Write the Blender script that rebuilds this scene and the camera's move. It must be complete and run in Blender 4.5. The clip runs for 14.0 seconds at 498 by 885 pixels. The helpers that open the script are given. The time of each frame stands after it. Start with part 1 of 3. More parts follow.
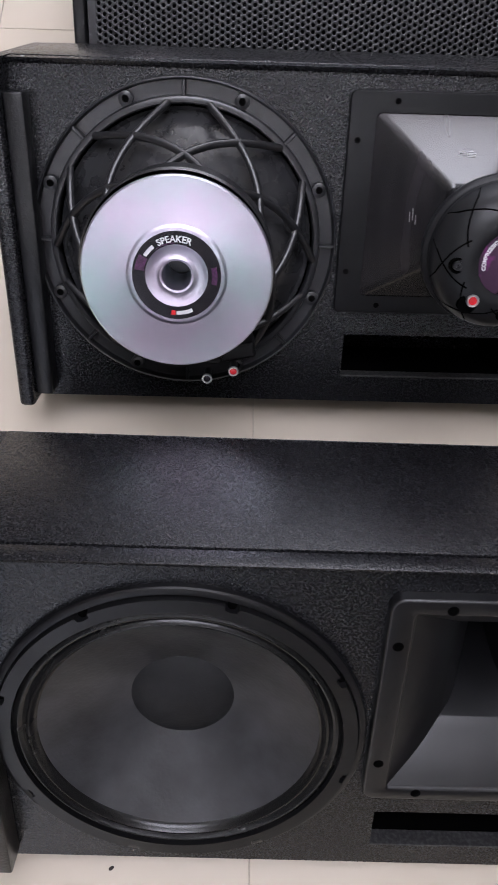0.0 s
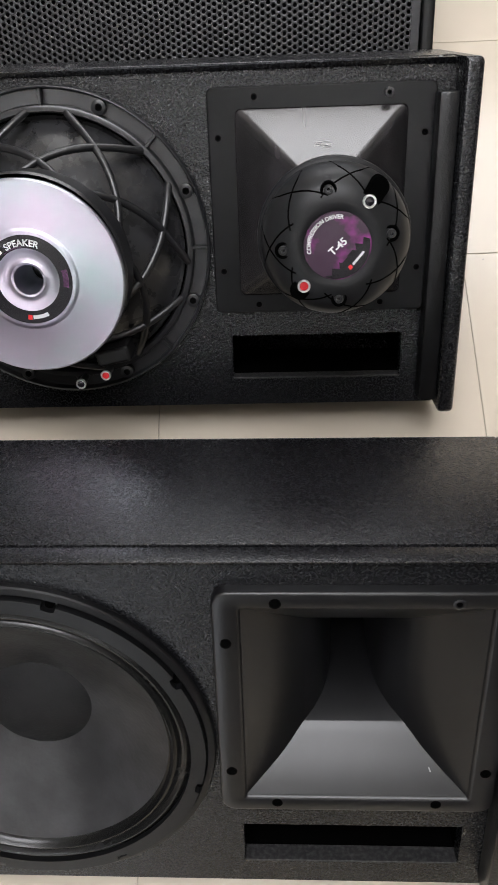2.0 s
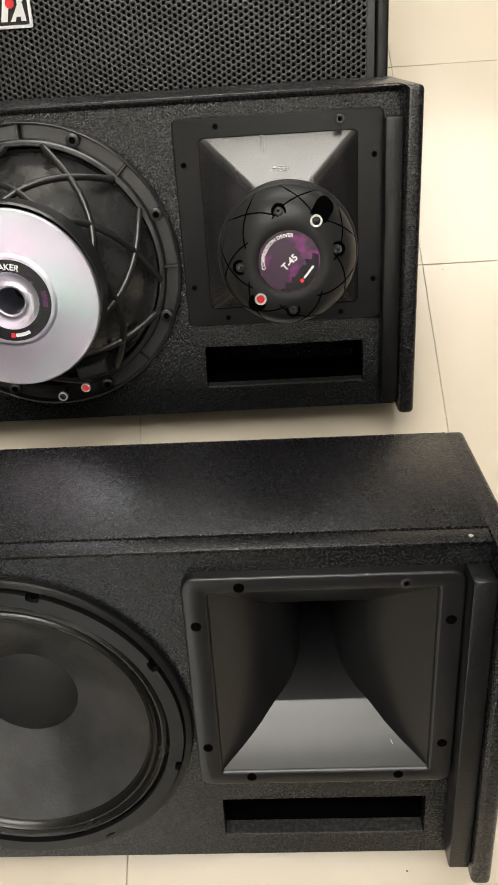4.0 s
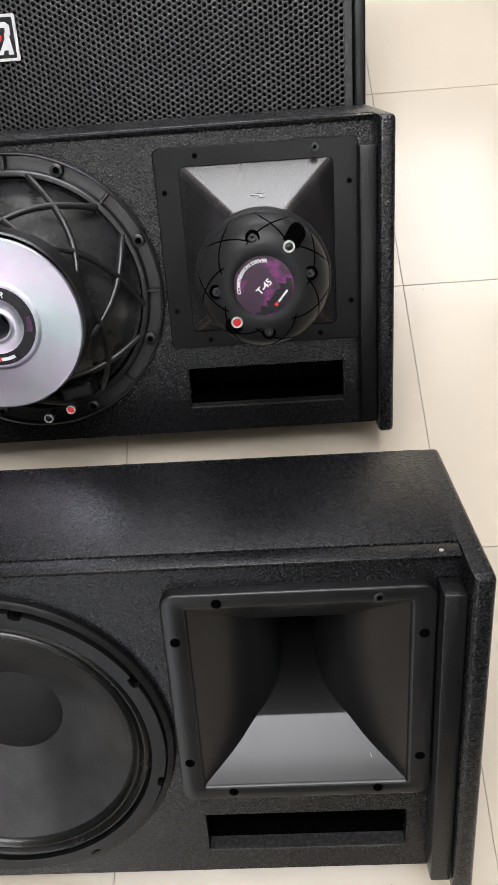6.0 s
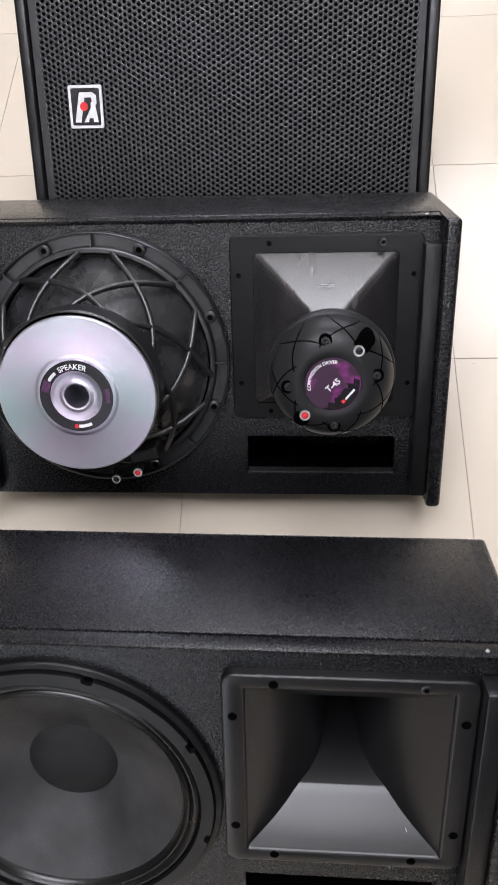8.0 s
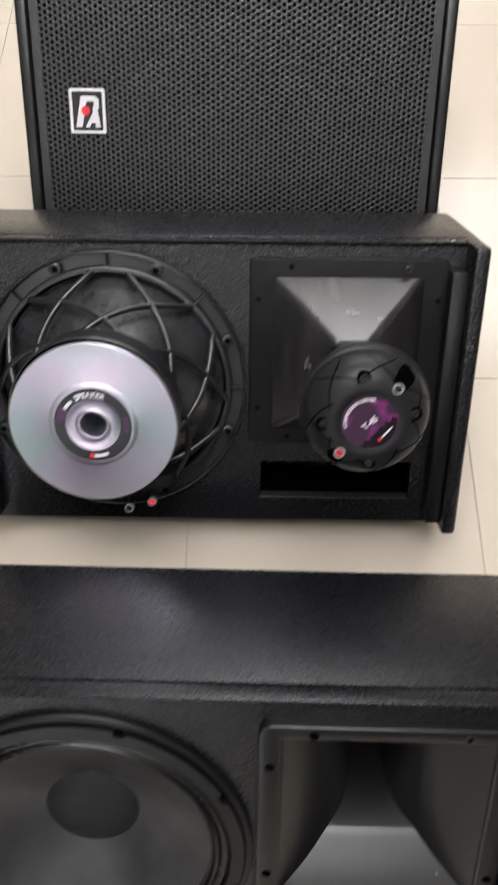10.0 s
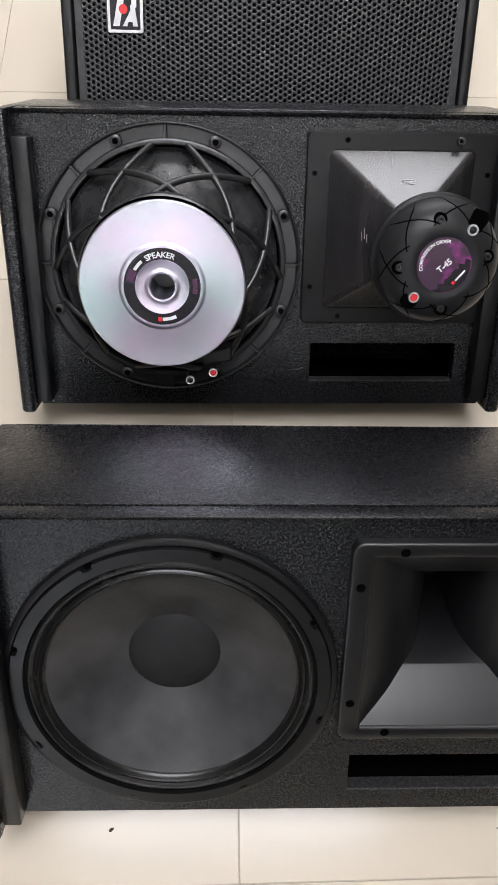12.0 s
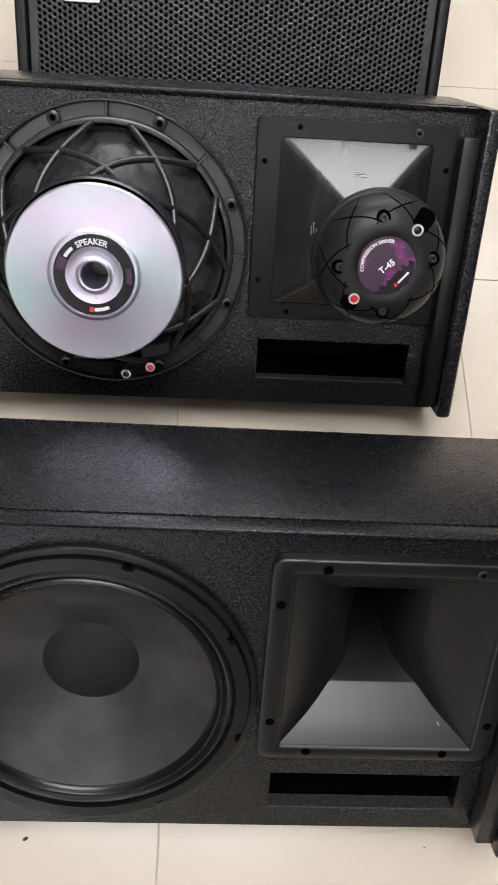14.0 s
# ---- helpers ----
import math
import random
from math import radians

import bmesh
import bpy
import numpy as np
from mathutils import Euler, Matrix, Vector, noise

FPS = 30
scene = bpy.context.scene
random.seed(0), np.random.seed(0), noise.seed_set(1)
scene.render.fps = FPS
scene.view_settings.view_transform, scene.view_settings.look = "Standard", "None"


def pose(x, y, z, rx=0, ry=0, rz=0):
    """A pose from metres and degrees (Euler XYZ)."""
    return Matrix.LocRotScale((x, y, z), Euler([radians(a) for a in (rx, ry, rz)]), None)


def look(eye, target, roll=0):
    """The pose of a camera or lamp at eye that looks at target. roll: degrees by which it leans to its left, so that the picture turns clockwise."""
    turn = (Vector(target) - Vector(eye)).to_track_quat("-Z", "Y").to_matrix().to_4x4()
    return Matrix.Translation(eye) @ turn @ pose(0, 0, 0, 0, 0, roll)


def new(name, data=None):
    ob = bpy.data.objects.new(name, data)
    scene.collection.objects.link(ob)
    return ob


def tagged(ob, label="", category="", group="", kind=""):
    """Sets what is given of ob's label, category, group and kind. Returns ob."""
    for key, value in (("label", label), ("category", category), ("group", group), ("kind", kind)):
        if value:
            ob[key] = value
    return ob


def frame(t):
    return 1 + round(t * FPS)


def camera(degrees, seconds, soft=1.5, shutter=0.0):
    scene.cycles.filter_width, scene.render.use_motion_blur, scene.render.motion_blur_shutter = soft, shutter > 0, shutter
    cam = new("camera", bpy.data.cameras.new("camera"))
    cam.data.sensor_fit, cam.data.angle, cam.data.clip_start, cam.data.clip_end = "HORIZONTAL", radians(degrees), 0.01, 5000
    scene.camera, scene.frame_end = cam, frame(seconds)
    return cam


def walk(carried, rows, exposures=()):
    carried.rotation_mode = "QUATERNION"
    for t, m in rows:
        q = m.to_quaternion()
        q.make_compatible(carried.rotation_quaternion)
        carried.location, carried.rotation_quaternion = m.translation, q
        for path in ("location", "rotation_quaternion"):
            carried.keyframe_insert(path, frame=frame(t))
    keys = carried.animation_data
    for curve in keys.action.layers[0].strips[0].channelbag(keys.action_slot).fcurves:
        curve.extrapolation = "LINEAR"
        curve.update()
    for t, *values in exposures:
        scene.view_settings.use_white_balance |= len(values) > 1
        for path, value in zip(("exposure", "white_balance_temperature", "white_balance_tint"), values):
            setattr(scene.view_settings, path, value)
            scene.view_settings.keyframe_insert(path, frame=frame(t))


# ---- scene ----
cam = camera(37.1, 14.0, 1.5, 0.4)
PATH = [
    (0, (-0.021, 0.199, 0.862), (0.014, 0.899, -1.012), 3.7),
    (0.5, (0.004, 0.173, 0.871), (0.065, 0.901, -0.991), 3.4),
    (1, (0.046, 0.15, 0.859), (0.076, 0.899, -0.995), 0.1),
    (1.5, (0.088, 0.158, 0.849), (0.071, 0.936, -0.993), -3.0),
    (2, (0.147, 0.177, 0.837), (0.07, 0.953, -1.004), -6.4),
    (2.5, (0.159, 0.175, 0.85), (0.069, 0.956, -0.989), -7.2),
    (3, (0.173, 0.166, 0.859), (0.073, 0.957, -0.975), -8.2),
    (3.5, (0.176, 0.149, 0.868), (0.088, 0.949, -0.962), -7.9),
    (4, (0.177, 0.144, 0.88), (0.106, 0.957, -0.946), -7.5),
    (4.2, (0.179, 0.146, 0.881), (0.114, 0.963, -0.944), -7.4),
    (6.3, (0.197, 0.132, 0.901), (0.129, 0.996, -0.902), -7.7),
    (6.5, (0.192, 0.128, 0.906), (0.116, 0.995, -0.895), -7.6),
    (7, (0.184, 0.121, 0.919), (0.088, 1.001, -0.874), -7.4),
    (7.5, (0.172, 0.145, 0.953), (0.035, 1.027, -0.836), -8.2),
    (9.8, (0.127, 0.265, 0.988), (0.09, 1.117, -0.821), -1.5),
    (10, (0.091, 0.234, 0.972), (0.076, 1.084, -0.838), -0.5),
    (10.5, (-0.005, 0.157, 0.94), (0.027, 0.986, -0.88), 2.2),
    (11, (-0.052, 0.106, 0.907), (0.003, 0.923, -0.918), 3.5),
    (11.5, (-0.038, 0.094, 0.912), (0.03, 0.92, -0.908), 4.1),
    (12, (-0.019, 0.095, 0.925), (0.062, 0.937, -0.887), 4.6),
    (12.5, (-0.013, 0.09, 0.924), (0.068, 0.943, -0.883), 4.3),
    (13, (-0.01, 0.092, 0.931), (0.07, 0.952, -0.873), 4.0),
    (13.5, (0.01, 0.105, 0.919), (0.096, 0.948, -0.893), 5.0),
    (14, (0.039, 0.129, 0.903), (0.154, 0.925, -0.927), 9.2),
]
walk(cam, [(t, look(eye, target, roll)) for t, eye, target, roll in PATH],
     [(0, -0.2, 6050, 17), (1, -0.22, 6250, 13), (1.5, -0.2, 6300, 10), (2.5, -0.03, 6750, 9), (4, 0.03, 7250, 5), (6.5, 0.0, 6350, 12), (7, 0.06, 6300, 15), (7.5, 0.08, 6200, 14), (10, 0, 6550, 10), (10.5, -0.1, 6400, 10), (11, 0, 6400, 10), (12.5, 0, 6350, 10), (14, 0, 6450, 10)])

# ---- light ----
world = bpy.data.worlds.new("world")
scene.world = world
world.use_nodes = True
world.node_tree.nodes["Background"].inputs[0].default_value = (0.9, 0.95, 1.0, 1)
world.node_tree.nodes["Background"].inputs[1].default_value = 0.15
scene.view_settings.exposure = 0.0
PANEL_WATTS, UP_WATTS, WINDOW_WATTS, DOOR_WATTS = 30.0, 34.0, 17.0, 14.0


def lamp(name, x, y, z, w, h, watts, colour=(0.98, 0.985, 1.05)):
    data = bpy.data.lights.new(name, "AREA")
    data.shape, data.size, data.size_y, data.energy, data.color = "RECTANGLE", w, h, watts, colour
    ob = new(name, data)
    ob.matrix_world = pose(x, y, z)
    return ob


# ---- materials ----
def material(name, base, rough=0.5, metal=0.0, coat=0.0, grain=0.0, grain_scale=900.0, stain=0.0, stain_scale=9.0,
             rough_var=0.0, tint=None, emit=None, spec=0.5, aniso=0.0, drops=0.0, drop_scale=380.0, rough_scale=0.0, detail=6, ramp=(0.35, 0.68), stretch=None):
    """Principled paint with fine relief, broad stains and uneven gloss."""
    m = bpy.data.materials.new(name)
    m.use_nodes = True
    nt = m.node_tree
    p = nt.nodes["Principled BSDF"]
    p.inputs["Base Color"].default_value = (*base, 1)
    p.inputs["Roughness"].default_value = rough
    p.inputs["Metallic"].default_value = metal
    p.inputs["Coat Weight"].default_value = coat
    p.inputs["Specular IOR Level"].default_value = spec
    p.inputs["Anisotropic"].default_value = aniso
    co = nt.nodes.new("ShaderNodeTexCoord")
    if stain:
        n = nt.nodes.new("ShaderNodeTexNoise")
        n.inputs["Scale"].default_value, n.inputs["Detail"].default_value = stain_scale, detail
        if stretch:
            mp = nt.nodes.new("ShaderNodeMapping")
            mp.inputs["Scale"].default_value = stretch
            nt.links.new(co.outputs["Object"], mp.inputs["Vector"])
            nt.links.new(mp.outputs["Vector"], n.inputs["Vector"])
        else:
            nt.links.new(co.outputs["Object"], n.inputs["Vector"])
        r = nt.nodes.new("ShaderNodeValToRGB")
        r.color_ramp.elements[0].position, r.color_ramp.elements[1].position = ramp
        other = tint or tuple(c * (1 + stain) for c in base)
        r.color_ramp.elements[0].color = (*base, 1)
        r.color_ramp.elements[1].color = (*other, 1)
        nt.links.new(n.outputs["Fac"], r.inputs["Fac"])
        nt.links.new(r.outputs["Color"], p.inputs["Base Color"])
    if rough_var:
        n = nt.nodes.new("ShaderNodeTexNoise")
        n.inputs["Scale"].default_value, n.inputs["Detail"].default_value = rough_scale or stain_scale * 2.3, 5
        nt.links.new(co.outputs["Object"], n.inputs["Vector"])
        r = nt.nodes.new("ShaderNodeMapRange")
        r.inputs["From Min"].default_value, r.inputs["From Max"].default_value = 0.3, 0.7
        r.inputs["To Min"].default_value, r.inputs["To Max"].default_value = rough - rough_var, rough + rough_var
        nt.links.new(n.outputs["Fac"], r.inputs["Value"])
        nt.links.new(r.outputs["Result"], p.inputs["Roughness"])
    if grain:
        n = nt.nodes.new("ShaderNodeTexNoise")
        n.inputs["Scale"].default_value, n.inputs["Detail"].default_value = grain_scale, 3
        nt.links.new(co.outputs["Object"], n.inputs["Vector"])
        b = nt.nodes.new("ShaderNodeBump")
        b.inputs["Strength"].default_value, b.inputs["Distance"].default_value = grain, 0.001
        nt.links.new(n.outputs["Fac"], b.inputs["Height"])
        nt.links.new(b.outputs["Normal"], p.inputs["Normal"])
        if drops:
            # spattered paint: rounded droplets of uneven height over the fine grain
            v = nt.nodes.new("ShaderNodeTexVoronoi")
            v.feature, v.inputs["Scale"].default_value = "SMOOTH_F1", drop_scale
            nt.links.new(co.outputs["Object"], v.inputs["Vector"])
            big = nt.nodes.new("ShaderNodeTexNoise")
            big.inputs["Scale"].default_value = drop_scale * 0.45
            nt.links.new(co.outputs["Object"], big.inputs["Vector"])
            mul = nt.nodes.new("ShaderNodeMath")
            mul.operation = "MULTIPLY"
            nt.links.new(v.outputs["Distance"], mul.inputs[0])
            nt.links.new(big.outputs["Fac"], mul.inputs[1])
            d = nt.nodes.new("ShaderNodeBump")
            d.invert = True
            d.inputs["Strength"].default_value, d.inputs["Distance"].default_value = drops, 0.0014
            nt.links.new(mul.outputs["Value"], d.inputs["Height"])
            nt.links.new(b.outputs["Normal"], d.inputs["Normal"])
            nt.links.new(d.outputs["Normal"], p.inputs["Normal"])
    if emit:
        p.inputs["Emission Color"].default_value = (*emit[:3], 1)
        p.inputs["Emission Strength"].default_value = emit[3]
    return m


PAINT = material("textured_black_paint", (0.0052, 0.0052, 0.006), 0.25, grain=0.2, grain_scale=1000, stain=1.4, stain_scale=460, rough_var=0.12, rough_scale=460, drops=0.36, drop_scale=740)
DUSTY = material("dusty_black_plastic", (0.014, 0.0135, 0.014), 0.27, spec=0.9, stain=0.6, stain_scale=9, tint=(0.040, 0.035, 0.038), detail=1, ramp=(0.42, 0.8), stretch=(6, 0.8, 0.8))
RUB = material("pale_rub", (0.42, 0.41, 0.41), 0.5)
SAWN = material("sawn_painted_edge", (0.010, 0.010, 0.011), 0.6, stain=6, stain_scale=260, tint=(0.055, 0.053, 0.053), grain=0.6, grain_scale=500, ramp=(0.42, 0.75))
DARKWALL = material("dark_wall_for_reflections", (0.06, 0.059, 0.058), 0.7, grain=0.1, grain_scale=300, stain=0.04)
EDGE = material("worn_black_paint", (0.006, 0.006, 0.0065), 0.28, spec=0.38, drops=0.25, drop_scale=760, grain=0.2, grain_scale=420, stain=0.4, stain_scale=40)
PLASTIC = material("moulded_black_plastic", (0.007, 0.007, 0.0075), 0.28, spec=0.2, stain=0.25, stain_scale=12)
FLARE = material("polished_black_plastic", (0.0055, 0.0055, 0.006), 0.31, spec=0.52, stain=0.6, stain_scale=10, detail=2, stretch=(3, 1, 1))
DRIVERBLACK = material("matt_black_plastic", (0.0125, 0.0125, 0.0132), 0.38, spec=0.26, stain=0.25, stain_scale=14, detail=1)
CAST = material("cast_black_basket", (0.012, 0.012, 0.013), 0.3, spec=0.6, grain=0.05, grain_scale=900, stain=0.3, stain_scale=20)
PAPER = material("black_paper_cone", (0.016, 0.016, 0.017), 0.42, spec=0.5, grain=0.3, grain_scale=300, stain=1.9, stain_scale=19, rough_var=0.07, detail=5)
FELT = material("matt_black_felt", (0.009, 0.009, 0.0095), 0.6, spec=0.28, grain=0.3, grain_scale=500, stain=0.5, stain_scale=30, rough_var=0.08)
GASKET = material("rubber_gasket", (0.006, 0.006, 0.0064), 0.34, grain=0.1, grain_scale=900, rough_var=0.04, spec=0.34)
CLOTH = material("coated_cloth_surround", (0.006, 0.006, 0.006), 0.24, spec=0.4, grain=0.15, grain_scale=800, rough_var=0.05)
BACKCONE = material("cone_back", (0.018, 0.018, 0.019), 0.28, spec=0.7, grain=0.35, grain_scale=45, stain=0.8, stain_scale=22, rough_var=0.08)
# near-black without gloss: its colour stands for the shade inside holes
HOLE_SHADE = material("hole_shade_black", (0.0015, 0.0015, 0.0015), 0.9, grain=0.2, spec=0.0)
ZINC = material("zinc_plated_steel", (0.64, 0.57, 0.69), 0.40, metal=1.0, stain=0.12, stain_scale=11, tint=(0.48, 0.65, 0.64), rough_var=0.05, rough_scale=14)
CHROME = material("nickel", (0.85, 0.84, 0.83), 0.38, metal=1.0)
RED = material("red_plastic", (0.55, 0.015, 0.02), 0.3)
LABELBLACK = material("printed_black", (0.01, 0.008, 0.011), 0.25)
MAGENTA = material("printed_purple", (0.046, 0.021, 0.042), 0.25, stain=6, stain_scale=60, tint=(0.30, 0.03, 0.24), ramp=(0.5, 0.78), detail=3)
PURPLE = material("dark_purple_print", (0.02, 0.008, 0.02), 0.3, stain=3, stain_scale=900, tint=(0.13, 0.03, 0.12))
WHITEPRINT = material("white_print", (0.75, 0.74, 0.75), 0.4)
REDPRINT = material("red_print", (0.75, 0.02, 0.025), 0.4)
GRILLE = material("powder_coated_steel", (0.014, 0.014, 0.0155), 0.42, spec=0.6, grain=0.15, grain_scale=1200, rough_var=0.06)
FOAM = material("black_foam", (0.005, 0.005, 0.005), 0.9, grain=0.5, grain_scale=500, spec=0.1)
TILE = material("glazed_cream_tile", (0.585, 0.517, 0.418), 0.14, spec=0.4, stain=0.06, stain_scale=2.5, grain=0.02, grain_scale=40, rough_var=0.04)
GROUT = material("grey_grout", (0.49, 0.44, 0.36), 0.9, grain=0.4)
CEILPAINT = material("white_ceiling_paint", (0.8, 0.79, 0.77), 0.8, grain=0.1, grain_scale=300, stain=0.03)
WALLPAINT = material("grey_wall_paint", (0.16, 0.157, 0.155), 0.7, grain=0.1, grain_scale=300, stain=0.04)
LAMPFACE = material("lamp_diffuser", (0.9, 0.9, 0.9), 0.5, emit=(1, 0.97, 0.92, 2.0))
LAMPFRAME = material("white_enamel", (0.8, 0.8, 0.8), 0.3)
GRIT = material("dark_crumb", (0.03, 0.025, 0.02), 0.8, grain=0.5)


# ---- mesh helpers ----
def mesh_of(bm, mat, name, smooth=None):
    me = bpy.data.meshes.new(name)
    bmesh.ops.recalc_face_normals(bm, faces=bm.faces)
    if smooth:
        for f in bm.faces:
            f.smooth = True
        for e in bm.edges:
            if len(e.link_faces) == 2 and e.calc_face_angle(0) > radians(smooth):
                e.smooth = False
    bm.to_mesh(me)
    bm.free()
    me.materials.append(mat)
    return me


def part(name, bm, mat, parent=None, label="", m=None, smooth=None):
    ob = new(name, mesh_of(bm, mat, name, smooth))
    if parent:
        ob.parent = parent
    if m is not None:
        ob.matrix_local = m
    return tagged(ob, label)


def block(x0, x1, y0, y1, z0, z1, bevel=0.0, seg=2):
    bm = bmesh.new()
    bmesh.ops.create_cube(bm, size=1)
    for v in bm.verts:
        v.co = Vector(((x0 + x1) / 2 + v.co.x * (x1 - x0), (y0 + y1) / 2 + v.co.y * (y1 - y0), (z0 + z1) / 2 + v.co.z * (z1 - z0)))
    if bevel:
        bmesh.ops.bevel(bm, geom=list(bm.edges), offset=bevel, segments=seg, profile=0.5, affect="EDGES")
    return bm


def lathe(profile, seg=96, cx=0.0, cy=0.0):
    """Revolve (radius, height) pairs about the z axis; a zero radius closes the end."""
    bm = bmesh.new()
    rings = []
    for r, z in profile:
        if r <= 1e-6:
            rings.append([bm.verts.new((cx, cy, z))])
        else:
            rings.append([bm.verts.new((cx + r * math.cos(2 * math.pi * i / seg), cy + r * math.sin(2 * math.pi * i / seg), z)) for i in range(seg)])
    for a, b in zip(rings, rings[1:]):
        for i in range(seg):
            j = (i + 1) % seg
            if len(a) == 1 and len(b) > 1:
                bm.faces.new((a[0], b[i], b[j]))
            elif len(b) == 1 and len(a) > 1:
                bm.faces.new((a[i], a[j], b[0]))
            elif len(a) > 1:
                bm.faces.new((a[i], a[j], b[j], b[i]))
    return bm


def prism(points, z0, z1, bevel=0.0, seg=2):
    """Extrude a flat outline (x, y) from z0 to z1."""
    bm = bmesh.new()
    lo = [bm.verts.new((x, y, z0)) for x, y in points]
    hi = [bm.verts.new((x, y, z1)) for x, y in points]
    bm.faces.new(lo[::-1])
    bm.faces.new(hi)
    for i in range(len(points)):
        j = (i + 1) % len(points)
        bm.faces.new((lo[i], lo[j], hi[j], hi[i]))
    if bevel:
        bmesh.ops.bevel(bm, geom=list(bm.edges), offset=bevel, segments=seg, profile=0.5, affect="EDGES")
    return bm


def rounded(w, h, r, n=6, cx=0.0, cy=0.0):
    pts = []
    for qx, qy, a0 in ((1, 1, 0), (-1, 1, 90), (-1, -1, 180), (1, -1, 270)):
        for k in range(n + 1):
            a = radians(a0 + 90 * k / n)
            pts.append((cx + qx * (w / 2 - r) + r * math.cos(a), cy + qy * (h / 2 - r) + r * math.sin(a)))
    return pts


def loft(loops, close_first=False, close_last=False):
    """Skin a row of point loops of equal length."""
    bm = bmesh.new()
    rings = [[bm.verts.new(p) for p in loop] for loop in loops]
    n = len(rings[0])
    for a, b in zip(rings, rings[1:]):
        for i in range(n):
            j = (i + 1) % n
            bm.faces.new((a[i], a[j], b[j], b[i]))
    if close_first:
        bm.faces.new(rings[0][::-1])
    if close_last:
        bm.faces.new(rings[-1])
    return bm


def plate_with_holes(outline, holes, z0, z1):
    """A board whose holes go right through, filled between the outlines."""
    bm = bmesh.new()
    loops = []
    for pts in (outline, *holes):
        vs = [bm.verts.new((x, y, z1)) for x, y in pts]
        loops.append(vs)
        for i in range(len(vs)):
            bm.edges.new((vs[i], vs[(i + 1) % len(vs)]))
    bmesh.ops.triangle_fill(bm, edges=list(bm.edges), use_beauty=True)
    top = list(bm.faces)
    low = {}
    for vs in loops:
        for v in vs:
            low[v] = bm.verts.new((v.co.x, v.co.y, z0))
    for f in top:
        bm.faces.new([low[v] for v in reversed(f.verts)])
    for vs in loops:
        for i in range(len(vs)):
            a, b = vs[i], vs[(i + 1) % len(vs)]
            bm.faces.new((a, b, low[b], low[a]))
    return bm


def circle(r, n, cx=0.0, cy=0.0):
    return [(cx + r * math.cos(2 * math.pi * i / n), cy + r * math.sin(2 * math.pi * i / n)) for i in range(n)]


def shift(bm, x=0.0, y=0.0, z=0.0):
    bmesh.ops.translate(bm, verts=bm.verts, vec=(x, y, z))
    return bm


def sweep(points, w, h, up=(0, 0, 1)):
    """A rounded bar of width w and height h along points."""
    loops = []
    for i, p in enumerate(points):
        t = (Vector(points[min(i + 1, len(points) - 1)]) - Vector(points[max(i - 1, 0)])).normalized()
        side = t.cross(Vector(up)).normalized()
        top = side.cross(t)
        loops.append([Vector(p) + side * (w / 2 * a) + top * (h / 2 * b) for a, b in
                      ((1, -0.6), (1, 0.6), (0.6, 1), (-0.6, 1), (-1, 0.6), (-1, -0.6), (-0.6, -1), (0.6, -1))])
    return loft(loops, True, True)


def rounded_bar(points, w, h, k=10):
    """A bar with an oval section along a line of points, seen from the board's normal."""
    pts = [Vector(p) for p in points]
    loops = []
    for i, p in enumerate(pts):
        d = (pts[min(i + 1, len(pts) - 1)] - pts[max(i - 1, 0)]).normalized()
        a = d.cross(Vector((0, 0, 1))).normalized()
        b = a.cross(d).normalized()
        loops.append([tuple(p + a * (w / 2 * math.cos(2 * math.pi * j / k)) + b * (h / 2 * math.sin(2 * math.pi * j / k))) for j in range(k)])
    return loft(loops, True, True)


def join(*bms):
    out = bmesh.new()
    for b in bms:
        me = bpy.data.meshes.new("joined")
        b.to_mesh(me)
        b.free()
        out.from_mesh(me)
        bpy.data.meshes.remove(me)
    return out


def text_part(name, body, width, mat, parent, m, bend=0.0, label=""):
    """Raised print; bend: radius of the arc on which the letters stand, first letter to last clockwise over the top."""
    cu = bpy.data.curves.new(name, "FONT")
    cu.body, cu.size, cu.align_x, cu.align_y, cu.extrude, cu.resolution_u, cu.offset = body, 0.01, "CENTER", "CENTER", 0.00008, 3, 0.00025
    tmp = bpy.data.objects.new(name + "_shape", cu)
    scene.collection.objects.link(tmp)
    me = bpy.data.meshes.new_from_object(tmp.evaluated_get(bpy.context.evaluated_depsgraph_get()))
    bpy.data.objects.remove(tmp)
    k = width / (max(v.co.x for v in me.vertices) - min(v.co.x for v in me.vertices))
    for v in me.vertices:
        v.co.x, v.co.y = v.co.x * k, v.co.y * k
    if bend:
        for v in me.vertices:
            a, r = math.pi / 2 - v.co.x / bend, bend + v.co.y
            v.co.x, v.co.y = r * math.cos(a), r * math.sin(a)
    me.materials.clear()
    me.materials.append(mat)
    ob = new(name, me)
    ob.parent = parent
    ob.matrix_local = m
    return tagged(ob, label)


# ---- room ----
X0, X1, Y0, Y1, H = -2.4, 2.8, -3.6, 4.8, 2.75
part_floor = part("floor", block(X0, X1, Y0, Y1, -0.10, -0.0025), GROUT)
tagged(part_floor, "cream glazed floor tiles with thin grey joints", "floor", kind="structure")
wall = part("wall_north", join(block(X0 - 0.1, -1.4, Y1, Y1 + 0.1, -0.1, H), block(1.5, X1 + 0.1, Y1, Y1 + 0.1, -0.1, H),
                               block(-1.4, 1.5, Y1, Y1 + 0.1, -0.1, 0.55), block(-1.4, 1.5, Y1, Y1 + 0.1, 2.35, H)), WALLPAINT)
tagged(wall, "plain grey painted wall with an added unseen window", "wall", kind="structure")
